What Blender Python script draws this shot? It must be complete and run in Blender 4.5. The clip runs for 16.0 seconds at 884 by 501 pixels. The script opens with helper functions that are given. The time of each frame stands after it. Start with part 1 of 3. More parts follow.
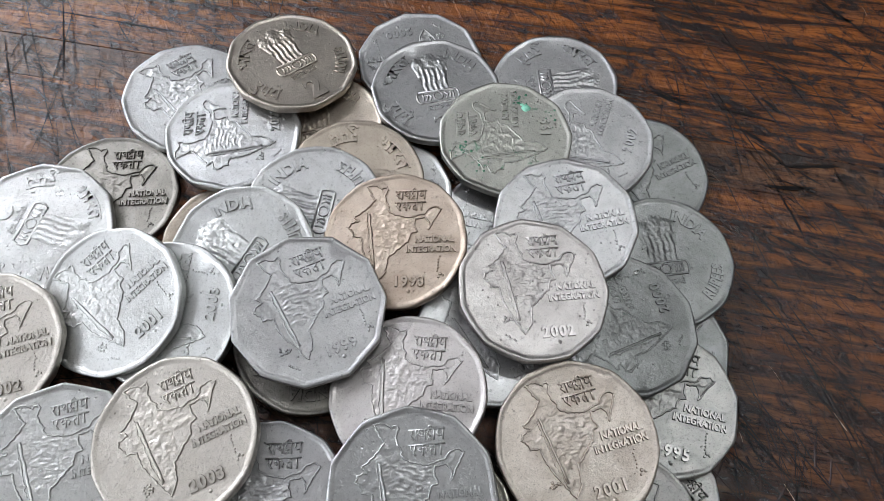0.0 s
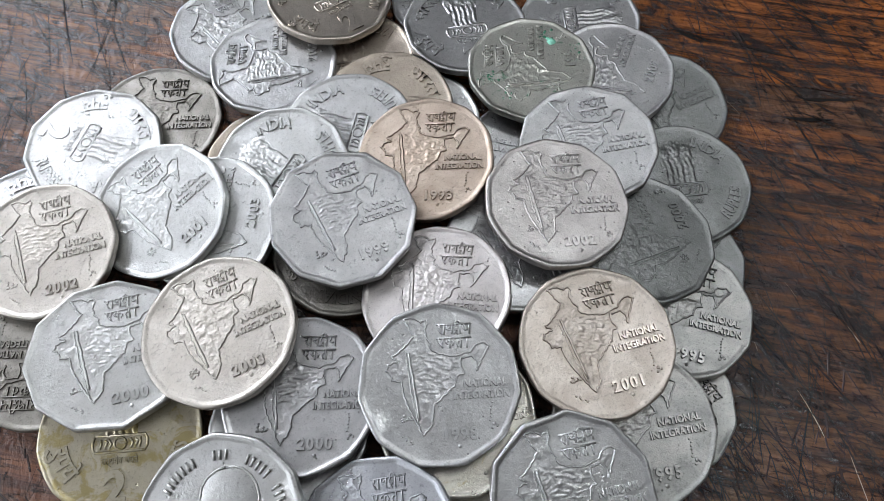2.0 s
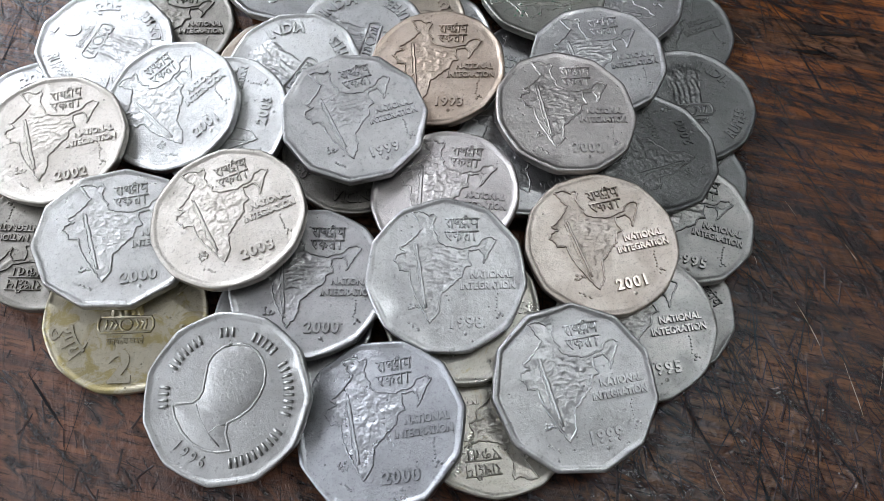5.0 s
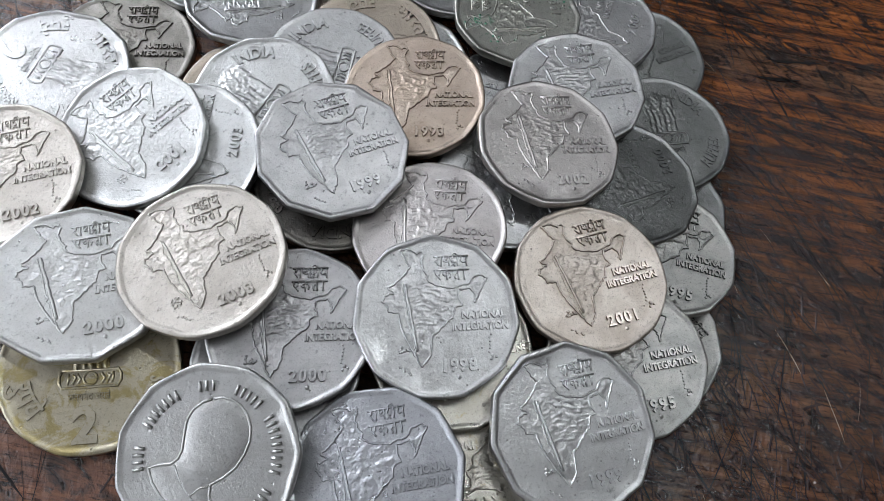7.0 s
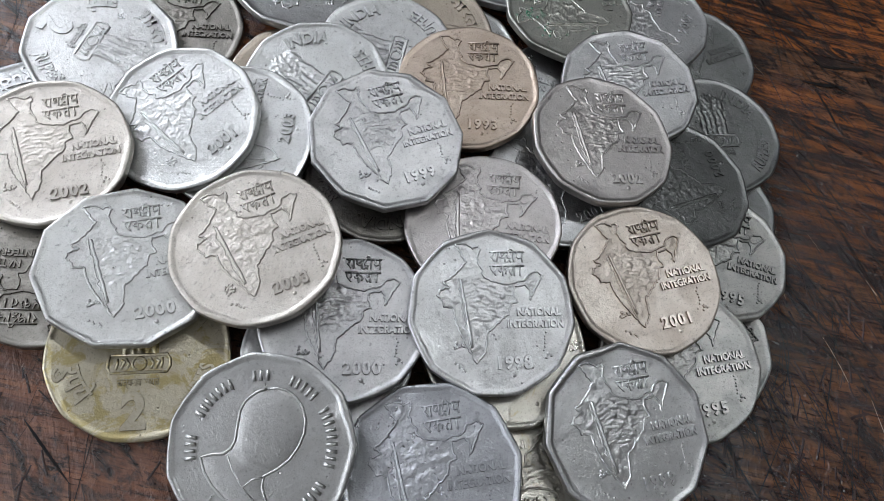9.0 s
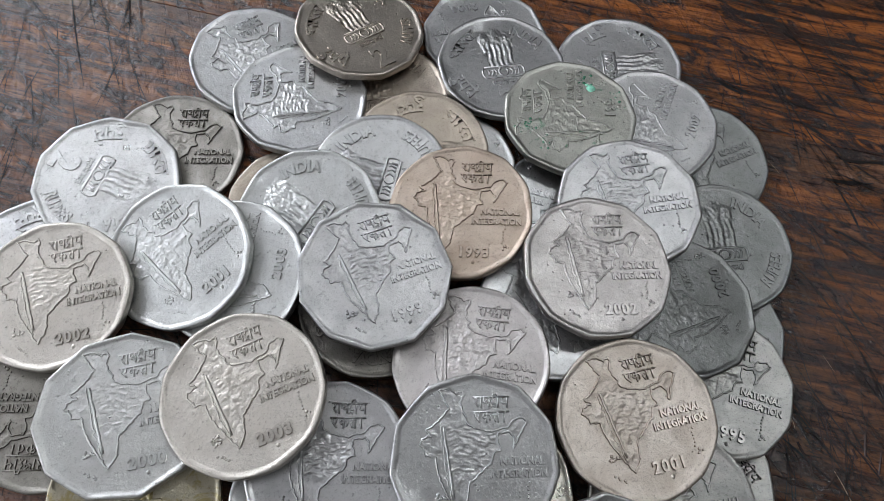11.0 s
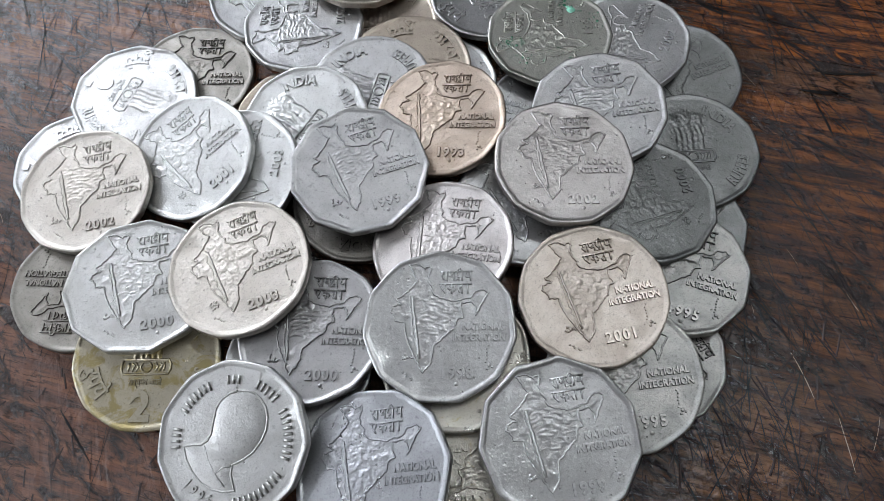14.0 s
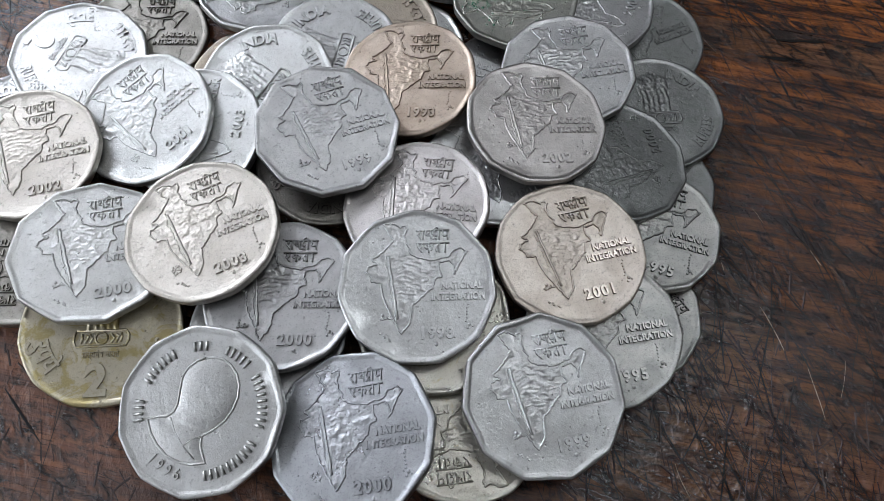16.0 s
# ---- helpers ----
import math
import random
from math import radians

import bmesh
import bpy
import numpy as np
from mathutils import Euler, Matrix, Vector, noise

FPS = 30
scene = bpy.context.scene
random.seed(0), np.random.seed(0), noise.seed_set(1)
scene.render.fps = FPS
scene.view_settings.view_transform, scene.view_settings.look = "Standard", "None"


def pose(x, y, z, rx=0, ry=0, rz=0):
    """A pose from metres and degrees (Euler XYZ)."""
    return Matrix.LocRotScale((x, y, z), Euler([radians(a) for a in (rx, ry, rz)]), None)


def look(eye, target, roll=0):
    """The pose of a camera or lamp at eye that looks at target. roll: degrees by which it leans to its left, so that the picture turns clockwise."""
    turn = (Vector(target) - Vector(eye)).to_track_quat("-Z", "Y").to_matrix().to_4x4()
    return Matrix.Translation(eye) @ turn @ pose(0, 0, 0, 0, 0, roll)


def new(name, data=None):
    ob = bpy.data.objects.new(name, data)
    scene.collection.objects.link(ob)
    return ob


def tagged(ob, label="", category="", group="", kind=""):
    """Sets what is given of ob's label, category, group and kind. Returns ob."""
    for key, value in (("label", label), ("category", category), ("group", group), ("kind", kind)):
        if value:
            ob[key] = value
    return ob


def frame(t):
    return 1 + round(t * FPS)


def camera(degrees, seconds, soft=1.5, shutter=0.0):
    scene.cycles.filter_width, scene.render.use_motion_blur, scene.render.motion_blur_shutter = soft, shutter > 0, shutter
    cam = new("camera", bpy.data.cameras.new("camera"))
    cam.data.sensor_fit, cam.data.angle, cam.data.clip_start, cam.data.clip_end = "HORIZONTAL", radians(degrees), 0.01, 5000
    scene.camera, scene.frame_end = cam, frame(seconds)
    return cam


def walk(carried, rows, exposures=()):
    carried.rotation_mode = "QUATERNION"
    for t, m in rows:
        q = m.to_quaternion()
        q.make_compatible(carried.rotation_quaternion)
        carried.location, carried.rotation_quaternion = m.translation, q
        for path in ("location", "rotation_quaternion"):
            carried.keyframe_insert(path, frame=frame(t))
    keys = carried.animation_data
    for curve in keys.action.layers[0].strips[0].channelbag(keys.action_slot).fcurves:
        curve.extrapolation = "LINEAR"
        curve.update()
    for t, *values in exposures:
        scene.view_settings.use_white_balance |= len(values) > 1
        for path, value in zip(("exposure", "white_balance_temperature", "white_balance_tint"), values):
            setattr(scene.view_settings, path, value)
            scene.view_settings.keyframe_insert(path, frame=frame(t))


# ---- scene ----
cam = camera(64.89, 16.0, soft=0.55)
ROWS = [
    (0.0, 0.00034, -0.00080, 0.12033, 23.88, -1.35, 5.54),
    (0.5, 0.00215, 0.00208, 0.11435, 22.87, -0.62, 5.72),
    (1.0, 0.00048, -0.00869, 0.11687, 24.02, -0.64, 6.41),
    (1.5, 0.00217, -0.01345, 0.11927, 23.92, 0.26, 6.90),
    (2.0, 0.00156, -0.01825, 0.11965, 24.23, 0.18, 6.97),
    (2.5, 0.00373, -0.02110, 0.11963, 24.29, 0.36, 7.45),
    (3.0, 0.00464, -0.02688, 0.11639, 24.38, 0.60, 8.36),
    (3.5, 0.00550, -0.02980, 0.11418, 24.83, 0.48, 8.57),
    (4.0, 0.00670, -0.03383, 0.11548, 25.29, -0.15, 8.89),
    (4.2, 0.00506, -0.03490, 0.11625, 25.07, -0.55, 8.91),
    (6.3, -0.00365, -0.03427, 0.10875, 23.45, -4.52, 6.76),
    (6.5, -0.00555, -0.03247, 0.10966, 23.49, -5.34, 6.33),
    (7.0, -0.00948, -0.02876, 0.11196, 24.41, -6.25, 5.29),
    (7.5, -0.00902, -0.02557, 0.10848, 23.86, -6.73, 4.95),
    (8.0, -0.00877, -0.02904, 0.10800, 23.55, -7.01, 5.26),
    (8.5, -0.01611, -0.02624, 0.11113, 23.61, -7.71, 5.95),
    (9.0, -0.01934, -0.02897, 0.10932, 23.67, -7.68, 6.90),
    (9.5, -0.01803, -0.02527, 0.11296, 23.90, -7.17, 6.37),
    (10.0, -0.01968, -0.01493, 0.12074, 24.87, -6.58, 6.10),
    (10.2, -0.01912, -0.01044, 0.11979, 24.41, -6.18, 6.63),
    (12.3, 0.00665, -0.00377, 0.11973, 22.68, 2.98, 9.82),
    (12.5, 0.00786, -0.00420, 0.12031, 22.77, 3.12, 9.80),
    (13.0, 0.00888, -0.00561, 0.12149, 22.92, 3.33, 9.89),
    (13.5, 0.00924, -0.01522, 0.12136, 23.08, 2.92, 10.38),
    (14.0, 0.00941, -0.02566, 0.12274, 23.32, 2.55, 10.64),
    (14.5, 0.00869, -0.02942, 0.12568, 23.15, 2.45, 10.33),
    (15.0, 0.00667, -0.03588, 0.12784, 23.46, 1.54, 9.29),
    (15.5, 0.00573, -0.03430, 0.12293, 23.13, -0.06, 8.17),
    (16.0, 0.00304, -0.03204, 0.11697, 23.38, -2.11, 7.66),
]
walk(cam, [(t, pose(x, y, z, rx, ry, rz)) for t, x, y, z, rx, ry, rz in ROWS],
     exposures=[(0.0, 0.20, 6700, 10), (3.5, 0.12, 6540, 10), (7.0, 0.07, 6560, 10), (9.0, 0.05, 6580, 10), (10.0, -0.01, 6640, 10), (12.5, 0.03, 6650, 10), (14.0, 0.03, 6560, 10), (15.0, 0.05, 6500, 10), (16.0, -0.04, 6500, 10)])

# ---- daylight, lamps and exposure ----
world = bpy.data.worlds.new("sky")
scene.world = world
world.use_nodes = True
sky = world.node_tree.nodes.new("ShaderNodeTexSky")
sky.sky_type, sky.sun_disc = "NISHITA", False
sky.sun_elevation, sky.sun_rotation = radians(40), radians(200)
world.node_tree.nodes["Background"].inputs[1].default_value = 0.1
world.node_tree.links.new(sky.outputs[0], world.node_tree.nodes["Background"].inputs[0])

WIN_X, WIN_Z, WALL_Y = (-2.05, -0.80), (0.50, 1.50), 1.05
XL, XR, YB, ZF, ZC = -2.2, 2.2, -2.2, -0.75, 2.05
WEST_Y, WEST_Z = (-1.3, -0.1), (0.60, 1.75)


def area_lamp(name, m, sx, sy, watts, colour):
    data = bpy.data.lights.new(name, "AREA")
    data.shape, data.size, data.size_y, data.energy, data.color = "RECTANGLE", sx, sy, watts, colour
    ob = new(name, data)
    ob.matrix_world = m
    return ob


area_lamp("window_daylight", look(((WIN_X[0] + WIN_X[1]) / 2, WALL_Y + 0.02, (WIN_Z[0] + WIN_Z[1]) / 2), (-0.9, 0, 0.40)),
          WIN_X[1] - WIN_X[0], WIN_Z[1] - WIN_Z[0], 32, (0.87, 0.91, 1.0))
# Fill light added from the left to brighten the coins and ceiling; no window known there.
area_lamp("west_window_daylight", look((XL - 0.02, (WEST_Y[0] + WEST_Y[1]) / 2, (WEST_Z[0] + WEST_Z[1]) / 2), (-1.0, -0.55, 1.45)),
          WEST_Y[1] - WEST_Y[0], WEST_Z[1] - WEST_Z[0], 30, (0.88, 0.92, 1.0))
area_lamp("tube_light", pose(0.48, 0.66, 1.97, 0, 0, -27), 1.1, 0.07, 9.5, (0.90, 0.95, 1.0))


# ---- materials ----
class Nodes:
    """A node material under construction."""

    def __init__(self, name):
        self.mat = bpy.data.materials.new(name)
        self.mat.use_nodes = True
        self.tree = self.mat.node_tree
        self.bsdf = self.tree.nodes["Principled BSDF"]

    def add(self, kind, **values):
        n = self.tree.nodes.new("ShaderNode" + kind)
        for k, v in values.items():
            n.inputs[k].default_value = v
        return n

    def link(self, a, b):
        self.tree.links.new(a, b)

    def coords(self, scale=(1, 1, 1), turn=0.0, shuffle=True):
        tex, mapping = self.add("TexCoord"), self.add("Mapping", Scale=scale)
        spin = self.add("Mapping", Rotation=(0, 0, turn))
        self.link(tex.outputs["Object"], spin.inputs["Vector"])
        self.link(spin.outputs[0], mapping.inputs["Vector"])
        if shuffle:
            info = self.add("ObjectInfo")
            mul = self.tree.nodes.new("ShaderNodeMath")
            mul.operation = "MULTIPLY"
            mul.inputs[1].default_value = 37.0
            self.link(info.outputs["Random"], mul.inputs[0])
            self.link(mul.outputs[0], mapping.inputs["Location"])
        return mapping.outputs[0]

    def noise(self, where, scale, detail=4.0, rough=0.55, distortion=0.0):
        n = self.add("TexNoise", Scale=scale, Detail=detail, Roughness=rough, Distortion=distortion)
        self.link(where, n.inputs["Vector"])
        return n.outputs["Fac"]

    def ramp(self, fac, lo, hi, a=0.0, b=1.0):
        n = self.add("MapRange")
        n.inputs[1].default_value, n.inputs[2].default_value = lo, hi
        n.inputs[3].default_value, n.inputs[4].default_value = a, b
        self.link(fac, n.inputs[0])
        return n.outputs[0]

    def mix(self, fac, a, b):
        n = self.tree.nodes.new("ShaderNodeMix")
        n.data_type = "RGBA"
        for socket, v in ((n.inputs[0], fac), (n.inputs[6], a), (n.inputs[7], b)):
            if isinstance(v, tuple):
                socket.default_value = (*v, 1)
            elif isinstance(v, float):
                socket.default_value = v
            else:
                self.link(v, socket)
        return n.outputs[2]

    def math(self, op, a, b):
        n = self.tree.nodes.new("ShaderNodeMath")
        n.operation = op
        for socket, v in zip(n.inputs, (a, b)):
            if isinstance(v, (int, float)):
                socket.default_value = v
            else:
                self.link(v, socket)
        return n.outputs[0]

    def bump(self, height, distance, strength=1.0, below=None):
        n = self.add("Bump", Distance=distance)
        if isinstance(strength, float):
            n.inputs["Strength"].default_value = strength
        else:
            self.link(strength, n.inputs["Strength"])
        self.link(height, n.inputs["Height"])
        if below is not None:
            self.link(below, n.inputs["Normal"])
        return n.outputs[0]

    def done(self, colour, rough, normal=None, metallic=0.0):
        for socket, v in ((self.bsdf.inputs["Base Color"], colour), (self.bsdf.inputs["Roughness"], rough), (self.bsdf.inputs["Metallic"], metallic)):
            if isinstance(v, tuple):
                socket.default_value = (*v, 1)
            elif isinstance(v, float):
                socket.default_value = v
            else:
                self.link(v, socket)
        if normal is not None:
            self.link(normal, self.bsdf.inputs["Normal"])
        return self.mat


TARNISH, BASE = {}, {}


def coin_metal(name, base, tarnish, amount, rough=0.40, pits=0.5, patch=None, patch_amount=0.0):
    """Worn cupro-nickel: clear metal, tarnish in clouds and specks, pits and hairline scratches."""
    n = Nodes(name)
    at = n.coords()
    clouds = n.noise(at, 150, 8, 0.66, 0.8)
    specks = n.noise(at, 900, 7, 0.72)
    fine = n.noise(at, 2600, 4, 0.7)
    hair = n.noise(n.coords((5200, 330, 400), 0.7), 1.0, 4, 0.6)
    hair2 = n.noise(n.coords((5600, 300, 400), 2.3), 1.0, 4, 0.6)
    cover = n.ramp(clouds, 0.56 - 0.34 * amount, 0.84 - 0.26 * amount)
    colour = n.mix(n.math("MULTIPLY", cover, 0.62), base, tarnish)
    colour = n.mix(n.math("MULTIPLY", n.ramp(specks, 0.58, 0.68), 0.50), colour, tuple(0.42 * c for c in tarnish))
    colour = n.mix(n.math("MULTIPLY", n.ramp(fine, 0.56, 0.70), 0.45), colour, tuple(0.40 * c for c in tarnish))
    colour = n.mix(n.math("MULTIPLY", n.ramp(hair, 0.62, 0.72), 0.35), colour, tuple(min(0.95, 1.25 * c) for c in base))
    knocks = n.add("TexVoronoi", Scale=620.0, Randomness=1.0)
    n.link(at, knocks.inputs["Vector"])
    knock = n.math("MULTIPLY", n.ramp(knocks.outputs["Distance"], 0.06, 0.13, 1.0, 0.0), n.ramp(n.noise(at, 240, 3), 0.50, 0.56))
    colour = n.mix(n.math("MULTIPLY", knock, 0.6), colour, tuple(0.30 * c for c in tarnish))
    if patch:
        spread = n.ramp(n.noise(at, 260, 8, 0.7, 0.8), 0.66 - 0.2 * patch_amount, 0.72 - 0.16 * patch_amount)
        colour = n.mix(n.math("MULTIPLY", spread, 0.75), colour, patch)
    grain = n.noise(at, 5200, 3, 0.75)
    colour = n.mix(n.math("MULTIPLY", n.ramp(grain, 0.57, 0.68), 0.22 + 0.18 * pits), colour, tuple(0.45 * c for c in tarnish))
    roughness = n.math("ADD", n.ramp(clouds, 0.3, 0.7, rough - 0.14, rough + 0.0), n.ramp(specks, 0.5, 0.7, 0.0, 0.12))
    nrm = n.bump(clouds, 0.00016, 0.5)
    nrm = n.bump(specks, 0.00012, 0.3 + 0.5 * pits, nrm)
    nrm = n.bump(n.math("SUBTRACT", 1.0, knock), 0.00008, 0.8, nrm)
    nrm = n.bump(n.math("ADD", hair, hair2), 0.00003, 0.6, nrm)
    nrm = n.bump(fine, 0.00009, 0.15 + 0.7 * pits, nrm)
    BASE[n.mat.name] = base
    TARNISH[n.mat.name] = tarnish
    return n.done(colour, roughness, nrm, 1.0)


EDGE_SHADE = {}


def edge_shade_of(tone):
    """Relief flanks: dirt on crusted coins, plus edge shade and highlights put in the colour."""
    if tone not in EDGE_SHADE:
        n = Nodes('grime_' + tone)
        at = n.coords()
        crusted = any(w in tone for w in ("dirty", "dark", "frosted", "mossy", "copper", "olive"))
        dirt_shade, clear = tuple((0.25 if crusted else 0.80 if any(w in tone for w in ("bright", "cream", "silver")) else 0.50) * v for v in TARNISH[tone]), tuple((0.85 if crusted else 1.05) * v for v in (TARNISH if crusted else BASE)[tone])
        c = n.mix(n.ramp(n.noise(at, 900, 4), *((0.35, 0.65) if crusted else (0.38, 0.62))), dirt_shade, clear)
        EDGE_SHADE[tone] = n.done(c, 0.45 if crusted else 0.28, n.bump(n.noise(at, 3000, 3), 0.00003, 0.6), 1.0)
    return EDGE_SHADE[tone]


RUBBED = {}


def rubbed_of(tone):
    """The tops of the letters, rubbed clean and a little brighter than the field."""
    if tone not in RUBBED:
        n = Nodes('rubbed_' + tone)
        at = n.coords()
        clear = tuple(min(0.9, 1.03 * v) for v in BASE[tone])
        c = n.mix(n.ramp(n.noise(at, 1600, 5, 0.7), 0.52, 0.70), clear, TARNISH[tone])
        RUBBED[tone] = n.done(c, 0.36, n.bump(n.noise(at, 2400, 3), 0.00009, 0.6), 1.0)
    return RUBBED[tone]


METAL = {
    "silver": coin_metal("nickel_silver", (0.565, 0.57, 0.56), (0.37, 0.367, 0.35), 0.38),
    "bright": coin_metal("nickel_bright", (0.60, 0.61, 0.60), (0.41, 0.41, 0.395), 0.30, 0.42, 0.5),
    "grey": coin_metal("nickel_grey", (0.615, 0.62, 0.62), (0.365, 0.367, 0.363), 0.45, 0.42, 0.4),
    "dirty": coin_metal("nickel_dirty", (0.50, 0.495, 0.47), (0.19, 0.205, 0.195), 0.45, 0.43, 0.7),
    "stained": coin_metal("nickel_stained", (0.56, 0.545, 0.49), (0.36, 0.33, 0.26), 0.45, 0.38, 0.6, (0.42, 0.35, 0.20), 0.45),
    "cream": coin_metal("nickel_cream", (0.55, 0.52, 0.475), (0.40, 0.365, 0.315), 0.40, 0.46, 0.5),
    "frosted": coin_metal("nickel_frosted", (0.69, 0.625, 0.56), (0.40, 0.325, 0.255), 0.45, 0.48, 0.75),
    "copper": coin_metal("nickel_coppery", (0.60, 0.51, 0.43), (0.38, 0.285, 0.21), 0.60, 0.42),
    "brown": coin_metal("nickel_brown", (0.50, 0.44, 0.37), (0.30, 0.25, 0.20), 0.55, 0.42),
    "rose": coin_metal("nickel_rose_grey", (0.56, 0.535, 0.52), (0.36, 0.33, 0.315), 0.42, 0.42, 0.5),
    "tan": coin_metal("nickel_tan", (0.60, 0.545, 0.48), (0.42, 0.37, 0.31), 0.50, 0.42, 0.4),
    "dark": coin_metal("nickel_dark", (0.33, 0.315, 0.285), (0.15, 0.14, 0.125), 0.60, 0.46, 0.6),
    "blue": coin_metal("nickel_blue_grey", (0.53, 0.53, 0.532), (0.31, 0.31, 0.312), 0.40, 0.42, 0.35),
    "steel": coin_metal("nickel_polished", (0.40, 0.412, 0.43), (0.24, 0.25, 0.26), 0.25, 0.38),
    "greenish": coin_metal("nickel_verdigris", (0.50, 0.50, 0.46), (0.34, 0.34, 0.30), 0.55, 0.42, 0.5, (0.05, 0.20, 0.11), 0.25),
    "mossy": coin_metal("nickel_dark_green", (0.265, 0.272, 0.268), (0.14, 0.143, 0.138), 0.50, 0.40, 0.4, (0.09, 0.13, 0.11), 0.10),
    "olive": coin_metal("nickel_yellow_stain", (0.60, 0.56, 0.45), (0.46, 0.40, 0.24), 0.50, 0.42, 0.5, (0.40, 0.32, 0.12), 0.9),
}


def wood(name, tone, deep):
    n = Nodes(name)
    at = n.coords(shuffle=False)
    split = n.add("SeparateXYZ")
    n.link(at, split.inputs[0])
    grain = n.noise(n.coords((30, 380, 60), 0, False), 1.0, 9, 0.70, 0.6)
    fibre = n.noise(n.coords((210, 1700, 200), 0, False), 1.0, 6, 0.70)
    broad = n.noise(at, 17, 6, 0.62, 0.5)
    blot = n.noise(n.coords((95, 260, 80), 0.35, False), 1.0, 8, 0.70, 1.2)
    smear = n.noise(n.coords((70, 620, 80), 1.05, False), 1.0, 8, 0.70, 0.8)
    cross = n.noise(n.coords((60, 760, 80), 1.75, False), 1.0, 7, 0.68, 0.6)
    grit = n.noise(at, 1300, 6, 0.72)
    colour = n.mix(n.ramp(grain, 0.42, 0.62), deep, tone)
    varnish = n.math("ADD", split.outputs[1], n.math("MULTIPLY", n.math("SUBTRACT", broad, 0.5), 0.12))
    # Brown near-side wood, its left lightened in the colour to stand for window haze.
    hazed_bare = n.mix(n.ramp(n.math("ADD", split.outputs[0], n.math("MULTIPLY", n.math("SUBTRACT", blot, 0.5), 0.08)), -0.07, 0.03), (0.165, 0.075, 0.052), (0.040, 0.018, 0.011))
    hazed_bare = n.mix(n.ramp(grain, 0.32, 0.68), n.mix(0.50, hazed_bare, (0.006, 0.004, 0.004)), n.mix(0.06, hazed_bare, (0.40, 0.22, 0.13)))
    colour = n.mix(n.ramp(varnish, 0.030, 0.095, 0.74, 0.0), colour, hazed_bare)
    colour = n.mix(n.math("MULTIPLY", n.ramp(broad, 0.50, 0.64), 0.55), colour, (0.045, 0.019, 0.014))
    colour = n.mix(n.math("MULTIPLY", n.ramp(fibre, 0.54, 0.63), 0.80), colour, (0.010, 0.005, 0.004))
    colour = n.mix(n.math("MULTIPLY", n.ramp(blot, 0.48, 0.59), 0.92), colour, n.mix(n.ramp(grit, 0.4, 0.6), (0.004, 0.004, 0.005), (0.022, 0.014, 0.012)))
    colour = n.mix(n.math("MULTIPLY", n.ramp(smear, 0.58, 0.66), 0.60), colour, (0.006, 0.004, 0.004))
    colour = n.mix(n.math("MULTIPLY", n.ramp(cross, 0.61, 0.68), 0.60), colour, (0.006, 0.004, 0.004))
    colour = n.mix(n.math("MULTIPLY", n.ramp(grit, 0.62, 0.70), 0.25), colour, (0.26, 0.14, 0.07))
    near = n.add("VectorMath")
    near.operation = "DISTANCE"
    n.link(at, near.inputs[0])
    near.inputs[1].default_value = (0.050, -0.010, 0.0)
    worn = n.math("MULTIPLY", n.ramp(near.outputs["Value"], 0.010, 0.042, 1.0, 0.0), n.ramp(n.noise(at, 60, 5, 0.65), 0.38, 0.58, 0.25, 1.0))
    rough = n.math("ADD", n.ramp(broad, 0.3, 0.7, 0.14, 0.20), n.ramp(grit, 0.4, 0.7, 0.0, 0.08))
    rough = n.math("SUBTRACT", rough, n.math("MULTIPLY", worn, 0.09))
    calm = n.ramp(worn, 0.0, 0.8, 1.0, 0.12)
    nrm = n.bump(grain, 0.00028, 0.14)
    nrm = n.bump(fibre, 0.00008, 0.18, nrm)
    nrm = n.bump(grit, 0.00006, 0.20, nrm)
    nrm = n.bump(smear, 0.00045, n.math("MULTIPLY", calm, 0.6), nrm)
    nrm = n.bump(cross, 0.00035, n.math("MULTIPLY", calm, 0.6), nrm)
    nrm = n.bump(n.noise(at, 190, 5, 0.6, 0.4), 0.0012, n.math("MULTIPLY", calm, 0.40), nrm)
    nrm = n.bump(n.math("MULTIPLY", n.noise(n.coords((700, 420, 80), 0.6, False), 1.0, 4, 0.6), worn), 0.0011, 0.45, nrm)
    n.bsdf.inputs["Specular IOR Level"].default_value = 0.5
    return n.done(colour, rough, nrm)


WOOD = wood("worn_stained_wood", (0.345, 0.108, 0.021), (0.030, 0.010, 0.004))
STRIP = wood("worn_brown_wood", (0.210, 0.092, 0.038), (0.050, 0.020, 0.009))


def plain(name, colour, rough, spread=0.12, scale=4.0, relief=0.001, metallic=0.0):
    n = Nodes(name)
    at = n.coords(shuffle=False)
    f = n.noise(at, scale, 6)
    c = n.mix(n.ramp(f, 0.3, 0.7), tuple(v * (1 - spread) for v in colour), tuple(min(1.0, v * (1 + spread)) for v in colour))
    return n.done(c, rough, n.bump(n.noise(at, scale * 40, 4), relief, 0.4), metallic)


PLASTER = plain("white_wall_paint", (0.72, 0.72, 0.70), 0.8)
# Unseen east and north walls and ceiling, darkened to dim what coins and wood reflect.
DARK_WALL = plain("dark_brown_panelling", (0.055, 0.042, 0.034), 0.6)
GREY_WALL = plain("dark_grey_wall_paint", (0.045, 0.045, 0.045), 0.8)
CEILING = plain("grey_ceiling_paint", (0.42, 0.415, 0.41), 0.85)
FLOOR = plain("grey_cement_floor", (0.28, 0.26, 0.24), 0.6, 0.2)
FRAME_PAINT = plain("brown_frame_paint", (0.16, 0.08, 0.04), 0.5)
LAMP_WHITE = plain("white_lamp_enamel", (0.8, 0.8, 0.78), 0.4)
